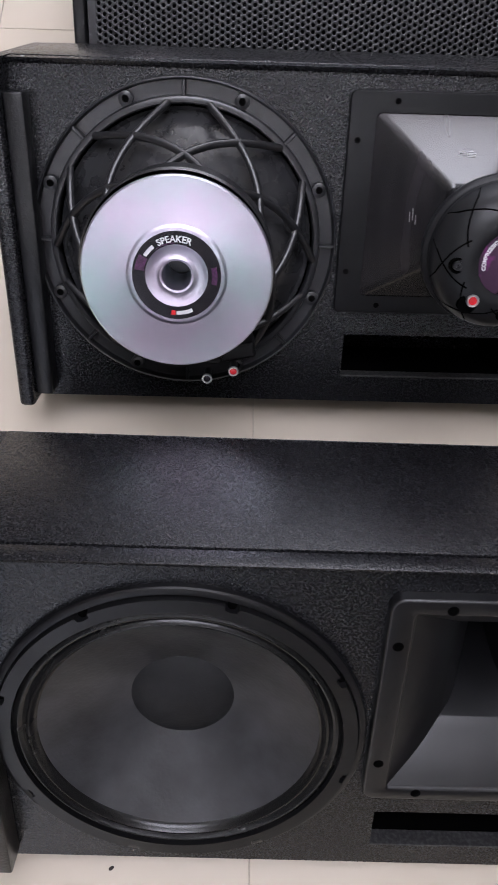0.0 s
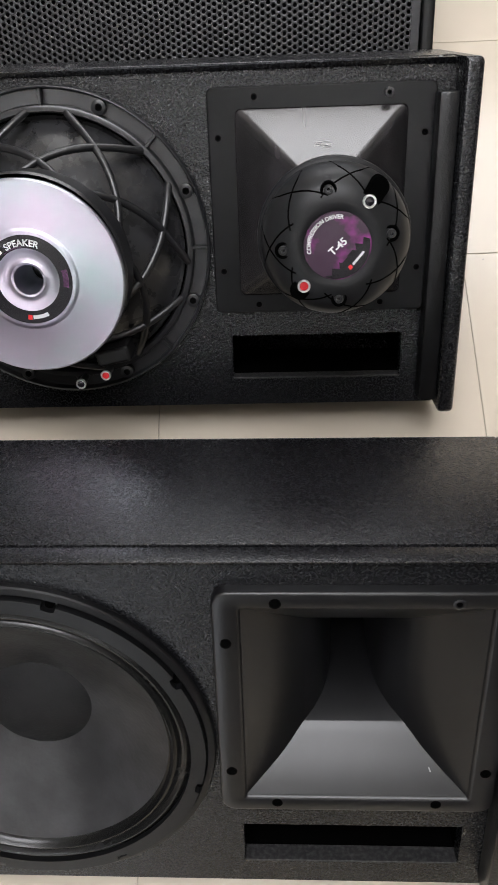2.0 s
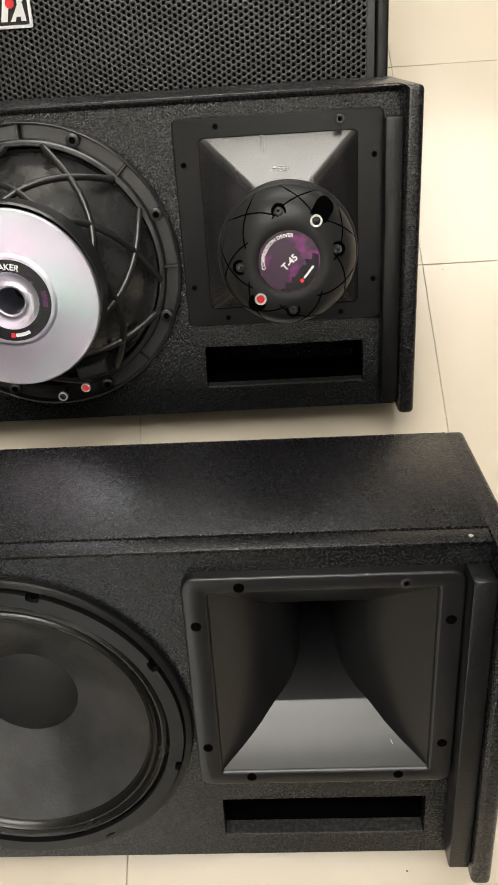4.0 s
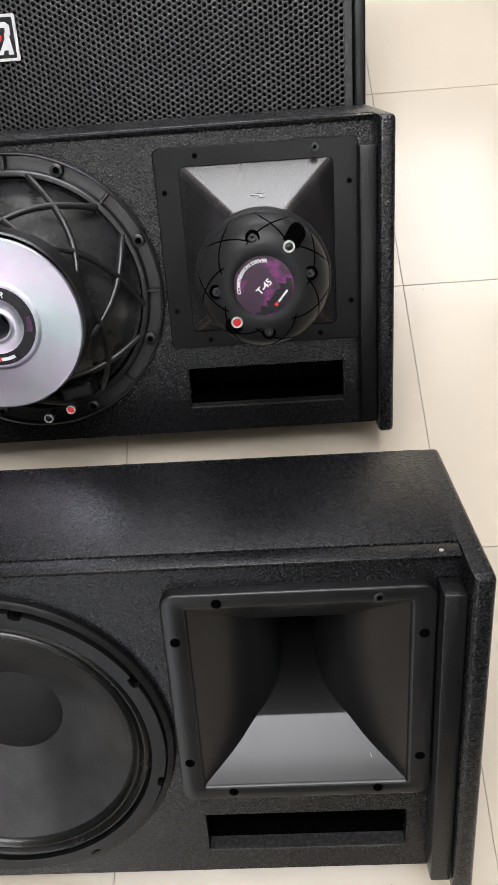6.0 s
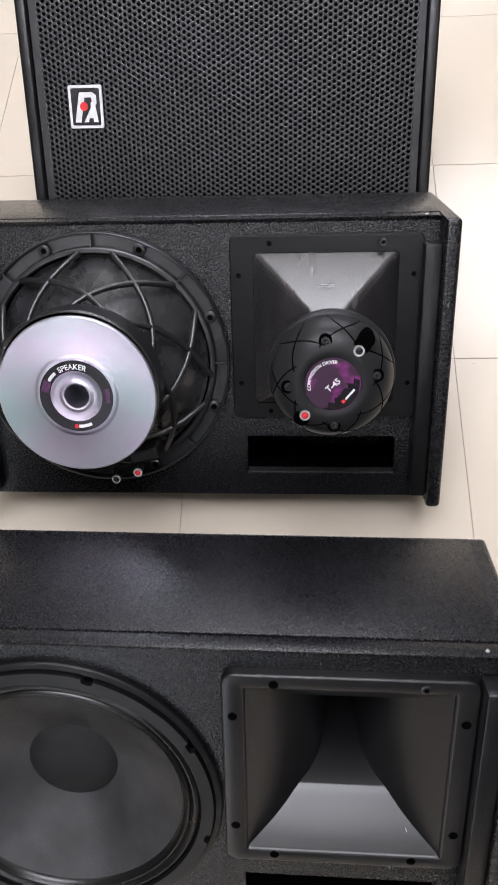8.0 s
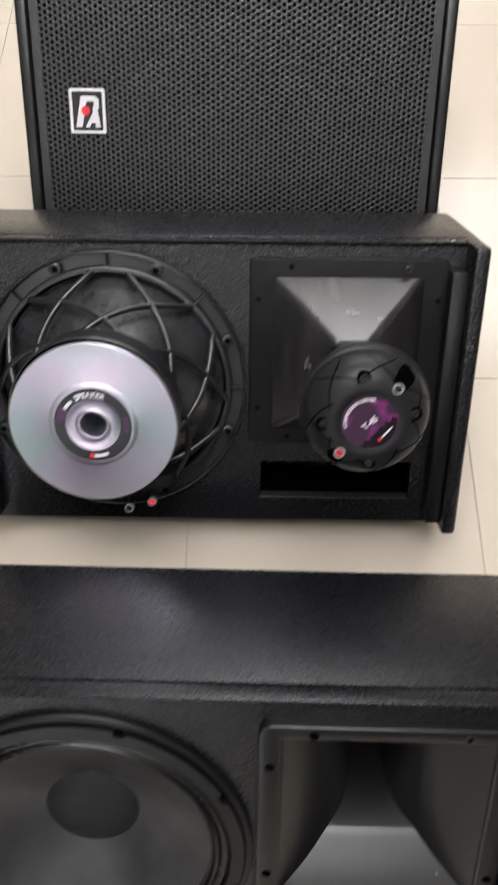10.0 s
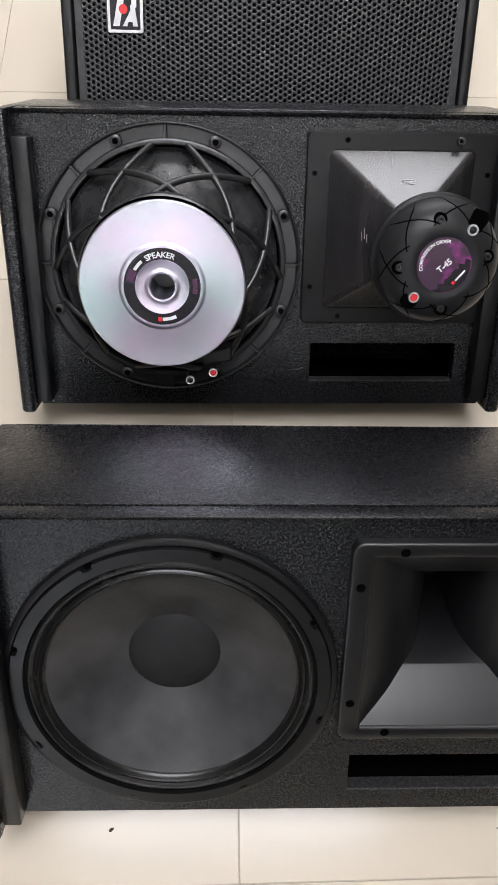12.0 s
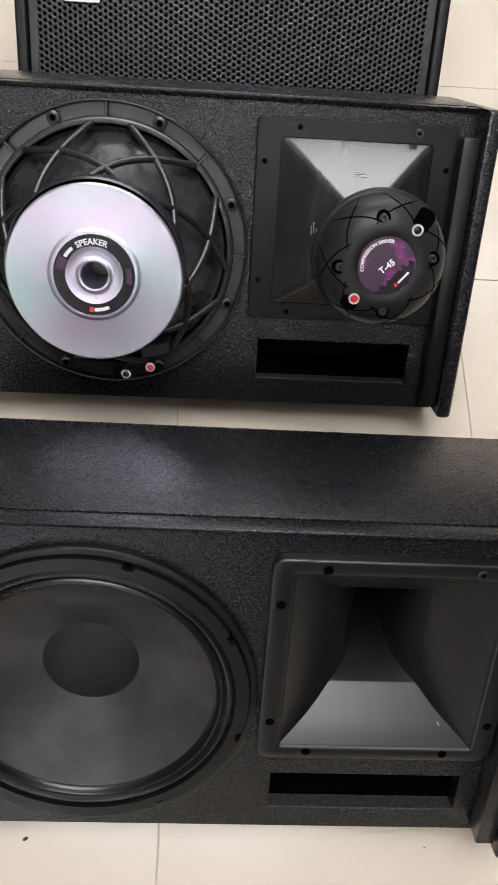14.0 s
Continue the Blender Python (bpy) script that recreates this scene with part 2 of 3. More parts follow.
# unseen south wall, coloured dark so the front boards mirror little light
wall = part("wall_south", join(block(X0 - 0.1, -1.55, Y0 - 0.1, Y0, -0.1, H), block(-0.75, X1 + 0.1, Y0 - 0.1, Y0, -0.1, H),
                               block(-1.55, -0.75, Y0 - 0.1, Y0, -0.1, 0.0), block(-1.55, -0.75, Y0 - 0.1, Y0, 2.1, H)), DARKWALL)
tagged(wall, "unseen wall, coloured dark to dim reflections, with an open doorway", "wall", kind="structure")
for nm, b in (("wall_west", (X0 - 0.1, X0, Y0, Y1)), ("wall_east", (X1, X1 + 0.1, Y0, Y1))):
    tagged(part(nm, block(*b, -0.1, H), WALLPAINT), "plain grey painted wall", "wall", kind="structure")
tagged(part("ceiling", block(X0 - 0.1, X1 + 0.1, Y0 - 0.1, Y1 + 0.1, H, H + 0.1), CEILPAINT), "plain white painted ceiling", "ceiling", kind="structure")

# ---- cabinets ----
LEAN_BACK = 48.5
BAFFLE = pose(0, 0, 0.2165, LEAN_BACK, 0, 0)   # board space: x along, y up the board, z out of it
S0, S1 = -0.209, 0.1445
TOP_TILT = 0.0655        # the top board rises this much up the board for each metre behind it
HALF, THICK = 0.304, 0.018
N_FRONT = 0.036
WU, HU, HU_BACK, DRIVER_U = -0.116, 0.1552, 0.1570, 0.1590


def top_at(n):
    """How far up the board the top surface lies at the distance n out of it."""
    return S1 - TOP_TILT * n


def side_outline():
    """The end panel's outline in board space (up the board, out of it)."""
    c, s = math.cos(radians(LEAN_BACK)), math.sin(radians(LEAN_BACK))
    z0 = 0.2165
    n_ground = -(z0 + S0 * s) / c
    back_top = (top_at(-0.1715), -0.1715)
    y_back = back_top[0] * c - back_top[1] * s
    foot = (y_back * c - z0 * s, -y_back * s - z0 * c)
    return [(S0, N_FRONT), (S0, n_ground), foot, back_top, (top_at(N_FRONT), N_FRONT)]


def end_panel(cab, sign):
    pts = side_outline()
    bm = bmesh.new()
    x_out, x_in = sign * HALF, sign * (HALF - THICK)
    a = [bm.verts.new((x_out, s, n)) for s, n in pts]
    b = [bm.verts.new((x_in, s, n)) for s, n in pts]
    bm.faces.new(a)
    bm.faces.new(b[::-1])
    for i in range(len(pts)):
        j = (i + 1) % len(pts)
        bm.faces.new((a[i], a[j], b[j], b[i]))
    inner_top = [e for e in bm.edges if all(abs(v.co.x - x_in) < 1e-6 and abs(v.co.y - top_at(v.co.z)) < 1e-5 for v in e.verts)]
    bmesh.ops.bevel(bm, geom=[e for e in bm.edges if e not in inner_top], offset=0.0055, segments=4, profile=0.5, affect="EDGES")
    return part("end_panel", bm, PAINT, cab, m=BAFFLE, smooth=30)


def long_board(cab, name, pts, w, mat, bevel=0.0):
    """A board along the cabinet whose section is the outline pts (up the board, out of it)."""
    bm = bmesh.new()
    a = [bm.verts.new((-w, p, n)) for p, n in pts]
    b = [bm.verts.new((w, p, n)) for p, n in pts]
    bm.faces.new(a)
    bm.faces.new(b[::-1])
    for i in range(len(pts)):
        j = (i + 1) % len(pts)
        bm.faces.new((a[i], a[j], b[j], b[i]))
    if bevel:
        bmesh.ops.bevel(bm, geom=list(bm.edges), offset=bevel, segments=2, profile=0.5, affect="EDGES")
    return part(name, bm, mat, cab, m=BAFFLE, smooth=40 if bevel else None)


def shell_panel(cab, name, p, q, thick=0.016):
    """A long board between the end panels, from outline point p to q, thick inwards (to the left of p->q)."""
    d = (Vector(q) - Vector(p)).normalized()
    inn = Vector((-d.y, d.x)) * thick
    return long_board(cab, name, [tuple(v) for v in (Vector(p), Vector(q), Vector(q) + inn, Vector(p) + inn)], HALF - THICK, PAINT)


def screw(parent, u, s, n, r=0.0034, mat=None, m=None):
    # without mat it is a black disc, coloured like a shaded screw hole
    bm = lathe([(0, 0.0001), (r * 0.5, 0.0001), (r * 0.55, 0.0003), (r, 0.0002), (r, -0.003)], 16, u, s)
    shift(bm, 0, 0, n)
    return part("screw", bm, mat or HOLE_SHADE, parent, m=m, smooth=40)


def cabinet(x, y, yaw, label, woofer_s, horn_s, horn_u, port_low, port_high, batten_top):
    cab = tagged(new("loudspeaker_cabinet"), label, "loudspeaker", group="wedge loudspeakers")
    cab.matrix_world = pose(x, y, 0, 0, 0, yaw)
    pts = side_outline()
    end_panel(cab, -1)
    end_panel(cab, 1)
    w = HALF - THICK
    # the top board ends at a narrow groove, and the upper edge of the front board shows before it
    n0, n1 = pts[3][1] + 0.0035, -0.0128
    long_board(cab, "top_panel", [(top_at(n0), n0), (top_at(n1), n1), (top_at(n1) - 0.016, n1), (top_at(n0) - 0.016, n0)], w + 0.0002, PAINT, 0.0006)
    long_board(cab, "top_rail", [(top_at(-0.0106) - 0.0006, -0.0106), (top_at(0.0066) - 0.0012, 0.0066), (S1 - 0.0066, 0.0030), (S1 - 0.0066, -0.0106)], w - 0.0005, PAINT, 0.0009)
    part("bottom_panel", block(-w, w, S0 + 0.0006, S0 + 0.017, pts[1][1] + 0.004, -0.0005, 0.001), PAINT, cab, m=BAFFLE)
    shell_panel(cab, "base_panel", (pts[1][0] + 0.003, pts[1][1] + 0.001), (pts[2][0] - 0.001, pts[2][1] + 0.002))
    shell_panel(cab, "back_panel", (pts[2][0] + 0.001, pts[2][1] + 0.002), (pts[3][0] - 0.001, pts[3][1] + 0.001))
    hole_w = circle(0.139, 72, WU, woofer_s)
    hole_h = rounded(0.196, 0.200, 0.006, 3, horn_u, horn_s)
    port = [(0.0605, port_low), (0.2485, port_low), (0.2485, port_high), (0.0605, port_high)]
    part("baffle", plate_with_holes([(-w, S0 + 0.017), (w, S0 + 0.017), (w, S1 - 0.0068), (-w, S1 - 0.0068)], [hole_w, hole_h, port], -0.016, 0.0), PAINT, cab, m=BAFFLE)
    part("baffle_foot", block(-w, w, S0 + 0.0004, S0 + 0.017, -0.0004, 0.0, 0), PAINT, cab, m=BAFFLE)
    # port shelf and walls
    # the darkness inside the port is put into the duct's near-black colour
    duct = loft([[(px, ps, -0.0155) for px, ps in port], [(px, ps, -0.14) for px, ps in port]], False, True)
    part("port_duct", duct, HOLE_SHADE, cab, m=BAFFLE)
    part("port_edge", block(0.0608, 0.2482, port_low - 0.001, port_low + 0.0012, -0.0150, 0.0004, 0.0005, 1), SAWN, cab, "rough sawn lower edge of the port", m=BAFFLE)
    for sg in (-1, 1):
        screw(cab, sg * (w - 0.016), 0.0, 0.0, 0.0019, CHROME, BAFFLE @ pose(0, top_at(-0.001) - 0.0005, -0.001, -90, 0, 0))
        part("side_batten", block(sg * 0.2763 - 0.0094, sg * 0.2763 + 0.0094, S0 + 0.012, batten_top, 0.0002, 0.027, 0.0022), EDGE, cab, m=BAFFLE, smooth=40)
    return cab


def horn_sections():
    """Depth, half width, half height of the flare."""
    return [(0.0, 0.0905, 0.0962), (0.006, 0.0822, 0.0895), (0.013, 0.0726, 0.0822), (0.020, 0.0637, 0.0752), (0.027, 0.0557, 0.0683),
            (0.034, 0.0487, 0.0614), (0.040, 0.0425, 0.0555), (0.0415, 0.0412, 0.0547), (0.052, 0.0325, 0.0500), (0.062, 0.0262, 0.0455), (0.075, 0.0210, 0.0410), (0.09, 0.0182, 0.037), (0.12, 0.017, 0.030), (0.15, 0.017, 0.020)]


def horn_back_sections():
    """Depth, half width, half height, corner radius of the flare seen from behind."""
    return [(-0.0005, 0.0832, 0.0905, 0.006), (0.0012, 0.0816, 0.0890, 0.007), (0.004, 0.0784, 0.0862, 0.008), (0.060, 0.0225, 0.036, 0.009), (0.066, 0.0205, 0.0325, 0.009), (0.10, 0.022, 0.031, 0.009), (0.15, 0.026, 0.026, 0.014)]


def horn(cab, horn_s, direction, label, horn_u):
    """Square flange on the board with a flare; direction -1 runs into the box, 1 stands out of it."""
    top = 0.0105 if direction < 0 else 0.006
    m = BAFFLE @ pose(horn_u, horn_s, 0)
    half = 0.1115
    if direction < 0:
        loops = []
        for d, off in ((0.0002, 0.0), (0.0080, 0.0), (0.0094, -0.0004), (0.0102, -0.0011), (top, -0.0022)):
            loops.append([(px, py, d) for px, py in rounded(2 * half + 2 * off, 2 * half + 2 * off, 0.012 + off, 5)])
        # rounded inner lip down to the mouth
        for d, off in ((top, 0.0030), (top - 0.0005, 0.0016), (top - 0.0016, 0.0005), (top - 0.0032, -0.0002)):
            loops.append([(px, py, d) for px, py in rounded(2 * (0.0905 + off), 2 * (0.0962 + off), 0.0012 + max(off, 0), 5)])
        body = part("horn", loft(loops), FLARE, cab, label, m=m, smooth=35)
        bm = loft([[(w, h, top - 0.003 - d), (-w, h, top - 0.003 - d), (-w, -h, top - 0.003 - d), (w, -h, top - 0.003 - d)] for d, w, h in horn_sections()], False, True)
        part("flare", bm, FLARE, body, smooth=30)
        part("rub_mark", block(-0.0003, 0.0003, -0.002, 0.002, 0.0, 0.00012), RUB, body, m=pose(0.0605, -0.0772, -0.0030, -46.5, 0, 28))
    else:
        loops = [[(px, py, d) for px, py in rounded(2 * half + 2 * off, 2 * half + 2 * off, 0.007 + off, 5)] for d, off in ((0.0002, 0), (0.0045, 0), (top, -0.0015))]
        loops.append([(px, py, top) for px, py in rounded(0.1690, 0.1836, 0.006, 5)])
        body = part("horn", loft(loops), PLASTIC, cab, label, m=m, smooth=35)
        k = 0.0015
        secs = [[(px, py, top - 0.001 + d) for px, py in rounded(2 * (w + k), 2 * (h + k), r, 4)]
                for d, w, h, r in horn_back_sections()]
        part("flare", loft(secs, False, True), DUSTY, body, "dull black flare with dusty streaks", smooth=30)
        # pale rub marks near the neck
        for u, v, ln, rz in ((-0.002, 0.0, 0.014, 3), (0.001, 0.0022, 0.016, -2), (0.0, 0.0046, 0.012, 2), (0.004, -0.0018, 0.008, 8)):
            part("rub_mark", block(u - ln / 2, u + ln / 2, v - 0.00035, v + 0.00035, 0.0, 0.00015), RUB, body, m=pose(0.0, 0.0589, 0.0414, -48.1, 0, rz))
        for u, v, ln in ((0.0, 0.0, 0.010), (0.0035, 0.003, 0.012), (0.007, -0.002, 0.009)):
            part("rub_mark", block(u - 0.0003, u + 0.0003, v - ln / 2, v + ln / 2, 0.0, 0.00015), RUB, body, m=pose(-0.0480, 0.0, 0.0416, 0, -45, 4))
    for a, b in ((-0.065, 0.1022), (0.065, 0.1022), (-0.065, -0.1022), (0.065, -0.1022), (-0.1015, 0.0658), (0.1015, 0.0658), (-0.1015, -0.0658), (0.1015, -0.0658)):
        screw(body, a, b, top + 0.0001, 0.0044 if direction < 0 else 0.003)
    # one raised socket screw in the flange's upper row
    boss = lathe([(0.0046, 0.0), (0.0046, 0.0052 if direction > 0 else 0.0012), (0.0040, 0.0058 if direction > 0 else 0.0016), (0.0024, 0.0058 if direction > 0 else 0.0016), (0.0022, 0.001)], 24, 0.065, 0.1022)
    part("socket_screw", shift(boss, 0, 0, top - 0.0004), CAST, body, "raised socket head screw", smooth=35)
    return body


front = cabinet(0.0515, 0.212, -0.8, "black textured wedge loudspeaker with woofer and horn facing out", -0.0358, 0.008, HU, -0.1818, -0.1345, 0.1205)
rear = cabinet(0.0385, 0.692, -0.3, "black textured wedge loudspeaker with drivers mounted back to front", -0.0265, 0.0125, HU_BACK, -0.177, -0.1262, 0.1140)


def front_woofer(cab, woofer_s):
    m = BAFFLE @ pose(WU, woofer_s, 0)
    rim = part("woofer", lathe([(0.1572, 0.0002), (0.1572, 0.0048), (0.1562, 0.0062), (0.1545, 0.0068), (0.1512, 0.0070), (0.1502, 0.0058), (0.1498, 0.0030), (0.1370, 0.0030)], 128), GASKET, cab, "black paper cone woofer set in the board", m=m, smooth=35)
    # gasket ring notched at each screw
    outline = []
    for k in range(8):
        mid = 28.5 + 45 * k
        for i in range(15):
            outline.append((0.1494, mid - 20.4 + 18.2 * i / 14))
        outline += [(0.1455, mid - 1.9), (0.1445, mid), (0.1455, mid + 1.9)]
        for i in range(15):
            outline.append((0.1494, mid + 2.2 + 18.2 * i / 14))
    outline = [(r * math.cos(radians(a)), r * math.sin(radians(a))) for r, a in outline]
    part("gasket", plate_with_holes(outline, [circle(0.1375, 128)], 0.0032, 0.0112), GASKET, rim, "black rubber gasket notched at the screws", smooth=30)
    sur = [(0.138, 0.006), (0.1351, 0.007), (0.1330, 0.0095), (0.1310, 0.0095), (0.1289, 0.0065), (0.1272, 0.0055), (0.1251, 0.0085), (0.1231, 0.0088), (0.1214, 0.006), (0.1201, 0.003), (0.1182, 0.002)]
    part("surround", lathe(sur, 128), CLOTH, rim, "glossy coated cloth surround", smooth=60)
    cone = [(0.1192, 0.0025)] + [(0.1192 - (0.1192 - 0.036) * k / 14, 0.002 - 0.046 * (k / 14) ** 0.88) for k in range(1, 15)]
    part("cone", lathe(cone, 128), PAPER, rim, smooth=60)
    cap = [(0.0456, -0.0393), (0.0440, -0.0384), (0.0405, -0.0368), (0.0345, -0.0347), (0.0265, -0.0327), (0.0165, -0.0312), (0.008, -0.0306), (0, -0.0304)]
    part("dust_cap", lathe(cap, 64), FELT, rim, smooth=60)
    for k in range(8):
        a = radians(22.5 + 45 * k + 6)
        screw(rim, 0.1482 * math.cos(a), 0.1482 * math.sin(a), 0.0062, 0.0036)
    return rim


front_woofer(front, -0.0358)
horn(front, 0.008, -1, "black moulded square horn with a smooth flare", HU)
horn(rear, 0.0125, 1, "black moulded horn seen from its back", HU_BACK)


def rear_woofer(cab, woofer_s):
    m = BAFFLE @ pose(WU, woofer_s, 0)
    basket = part("woofer", lathe([(0.1582, 0.0002), (0.1582, 0.0088), (0.1577, 0.0101), (0.1568, 0.0106), (0.1558, 0.0102), (0.1552, 0.0088), (0.1545, 0.0012), (0.1415, 0.0012), (0.1408, 0.0090), (0.1402, 0.0106), (0.1390, 0.0113), (0.1350, 0.0113), (0.1338, 0.0100), (0.1330, 0.0002)], 128), CAST, cab, "woofer mounted backwards, basket and magnet outside", m=m, smooth=35)
    for k in range(8):
        a = radians(45 * k)
        c, s = math.cos(a), math.sin(a)
        part("flange_rib", sweep([(0.138 * c, 0.138 * s, 0.0065), (0.1552 * c, 0.1552 * s, 0.0065)], 0.0036, 0.0075), CAST, basket)
        a = radians(22.5 + 45 * k)
        x, y = 0.1478 * math.cos(a), 0.1478 * math.sin(a)
        part("screw_boss", lathe([(0.0072, 0.003), (0.0072, 0.0088), (0.0066, 0.0092), (0.0, 0.0092)], 24, x, y), CAST, basket, smooth=35)
        screw(basket, x, y, 0.0092, 0.0036)
    for k in range(7):
        for sg in (-1, 1):
            a0 = radians(88 + 360 * k / 7) - sg * radians(44)
            pts = []
            for i in range(13):
                f = i / 12
                a = a0 + sg * radians(64) * f ** 1.25
                r = 0.1375 - 0.060 * f
                n = 0.0066 + 0.0644 * f ** 0.9
                pts.append((r * math.cos(a), r * math.sin(a), n))
            part("basket_arm", rounded_bar(pts, 0.0076, 0.0062), CAST, basket, smooth=60)
    cone = [(0.131, 0.001), (0.127, -0.002), (0.122, 0.002), (0.118, 0.006), (0.085, 0.036), (0.05, 0.062), (0.03, 0.07)]
    part("cone_back", lathe(cone, 96), BACKCONE, basket, smooth=50)
    part("top_plate", lathe([(0.0, 0.066), (0.074, 0.066), (0.08, 0.069), (0.082, 0.078), (0.086, 0.08)], 96), CAST, basket, smooth=35)
    part("magnet", lathe([(0.086, 0.08), (0.0895, 0.083), (0.0905, 0.118), (0.0885, 0.1205)], 128), CAST, basket, "black magnet ring", smooth=35)
    part("back_plate", lathe([(0.0889, 0.1195), (0.0885, 0.1225), (0.087, 0.1240), (0.0472, 0.1240), (0.0460, 0.1243), (0.0444, 0.1253), (0.0425, 0.1256), (0.0285, 0.1256), (0.0265, 0.1248), (0.0205, 0.1238), (0.0185, 0.1240), (0.0158, 0.1253), (0.0138, 0.1249), (0.0128, 0.118), (0.0128, 0.07)], 160), ZINC, basket, "shiny zinc back plate of the magnet", smooth=35)
    part("printed_ring", lathe([(0.0408, 0.1257), (0.0408, 0.12595), (0.0288, 0.12595), (0.0288, 0.1257)], 96), LABELBLACK, basket, "black and purple printed ring")
    return basket


rear_basket = rear_woofer(rear, -0.0265)


def driver(cab, horn_s):
    m = BAFFLE @ pose(DRIVER_U, horn_s - 0.0035, 0)
    body = part("compression_driver", lathe([(0.03, 0.150), (0.046, 0.151), (0.056, 0.153), (0.0605, 0.1565), (0.0626, 0.1595), (0.0632, 0.1625), (0.0632, 0.1675), (0.0626, 0.1692), (0.0606, 0.1698), (0.0592, 0.1712), (0.0592, 0.1735), (0.0600, 0.1755), (0.0602, 0.1800), (0.0597, 0.1842), (0.0575, 0.1910), (0.052, 0.1985), (0.044, 0.204), (0.036, 0.2068), (0.0285, 0.208), (0.0275, 0.2072), (0, 0.2072)], 128), DRIVERBLACK, cab, "round black compression driver with purple label", m=m, smooth=60)
    part("label_disc", lathe([(0.0265, 0.2073), (0.0262, 0.2078), (0, 0.2078)], 64), MAGENTA, body, "purple printed round label", smooth=40)
    return body


driver_body = driver(rear, 0.013)

def strip(x0, x1, y0, y1, n, h=0.0002):
    return block(x0, x1, y0, y1, n, n + h)


def arc_bar(r0, r1, a0, a1, n, h=0.0002, k=10):
    """A flat curved bar between two radii and two angles in degrees."""
    out = [(r1 * math.cos(radians(a0 + (a1 - a0) * i / k)), r1 * math.sin(radians(a0 + (a1 - a0) * i / k))) for i in range(k + 1)]
    inn = [(r0 * math.cos(radians(a0 + (a1 - a0) * i / k)), r0 * math.sin(radians(a0 + (a1 - a0) * i / k))) for i in range(k + 1)]
    return prism(out + inn[::-1], n, n + h)


def post(parent, u, s, n, core, height=0.012):
    """Nickel binding post with a coloured core."""
    ring = part("binding_post", lathe([(0.0050, -0.0035), (0.0053, -0.0008), (0.0050, 0.0), (0.0037, 0.0), (0.0034, -0.0012), (0.0034, -0.003)], 32, u, s), CHROME, parent, "nickel ringed binding post", m=pose(0, 0, n), smooth=35)
    part("post_stem", lathe([(0.0040, -height), (0.0042, -0.0034), (0.0036, -0.0031)], 24, u, s), GASKET, parent, "black post stem", m=pose(0, 0, n), smooth=35)
    return ring, part("post_core", lathe([(0.0035, -0.0030), (0.0034, -0.0008), (0.0018, -0.0004), (0, -0.0004)], 24, u, s), core, parent, m=pose(0, 0, n), smooth=40)


# print on the magnet ring
RN = 0.12597
text_part("print", "SPEAKER", 0.0325, WHITEPRINT, rear_basket, pose(0, 0, RN, 0, 0, 3), 0.0335)
part("print_bar", arc_bar(0.0318, 0.0352, 128, 148, RN), WHITEPRINT, rear_basket)
part("print_bar", arc_bar(0.0297, 0.0305, 92, 128, RN), PURPLE, rear_basket)
part("print_bar", arc_bar(0.0300, 0.0385, 150, 172, RN), PURPLE, rear_basket)
part("print_bar", arc_bar(0.0325, 0.0375, -12, 14, RN), PURPLE, rear_basket)
part("print_bar", arc_bar(0.0330, 0.0365, -91, -66, RN), WHITEPRINT, rear_basket)
part("print_mark", arc_bar(0.0325, 0.0372, -99, -92.5, RN), REDPRINT, rear_basket)

# terminal block beside the magnet
part("terminal_block", block(0.018, 0.054, -0.115, -0.098, 0.040, 0.074, 0.003), GASKET, rear_basket, m=pose(0, 0, 0, 0, 0, 12))
for du, ds, n, core in ((0.0264, -0.1147, 0.095, LABELBLACK), (0.0533, -0.1053, 0.0965, RED)):
    post(rear_basket, du, ds, n, core, 0.022)


def dome(r):
    pts = [(0.0602, 0.1800), (0.0597, 0.1842), (0.0575, 0.1910), (0.052, 0.1985), (0.044, 0.204), (0.036, 0.2068), (0.0285, 0.208)]
    for (r0, n0), (r1, n1) in zip(pts, pts[1:]):
        if r <= r0 and r >= r1:
            return n0 + (n1 - n0) * (r0 - r) / (r0 - r1)
    return 0.208


for k in range(7):
    for sg in (-1, 1):
        pts = []
        for i in range(9):
            f = i / 8
            r, a = 0.0600 - 0.0215 * f, radians(80 + 360 * k / 7) - sg * radians(15) + sg * radians(45) * f
            pts.append((r * math.cos(a), r * math.sin(a), dome(r) - 0.0001))
        # slightly raised black bar; its colour stands for the shade in a groove
        part("groove", sweep(pts, 0.0012, 0.0011), HOLE_SHADE, driver_body)
for a in (100, 11, -87, 184):
    x, y = 0.0425 * math.cos(radians(a)), 0.0425 * math.sin(radians(a))
    # black ring on the dome, coloured as the shade round a sunken bolt
    part("bolt_well_shade", lathe([(0.0064, 0.200), (0.0064, 0.2052), (0.0056, 0.2056), (0.0040, 0.2044)], 24, x, y), HOLE_SHADE, driver_body, smooth=35)
    part("bolt", lathe([(0.0036, 0.201), (0.0036, 0.2062), (0.003, 0.2068), (0.0016, 0.2068), (0.0014, 0.2045), (0, 0.2045)], 20, x, y), CAST, driver_body, smooth=35)
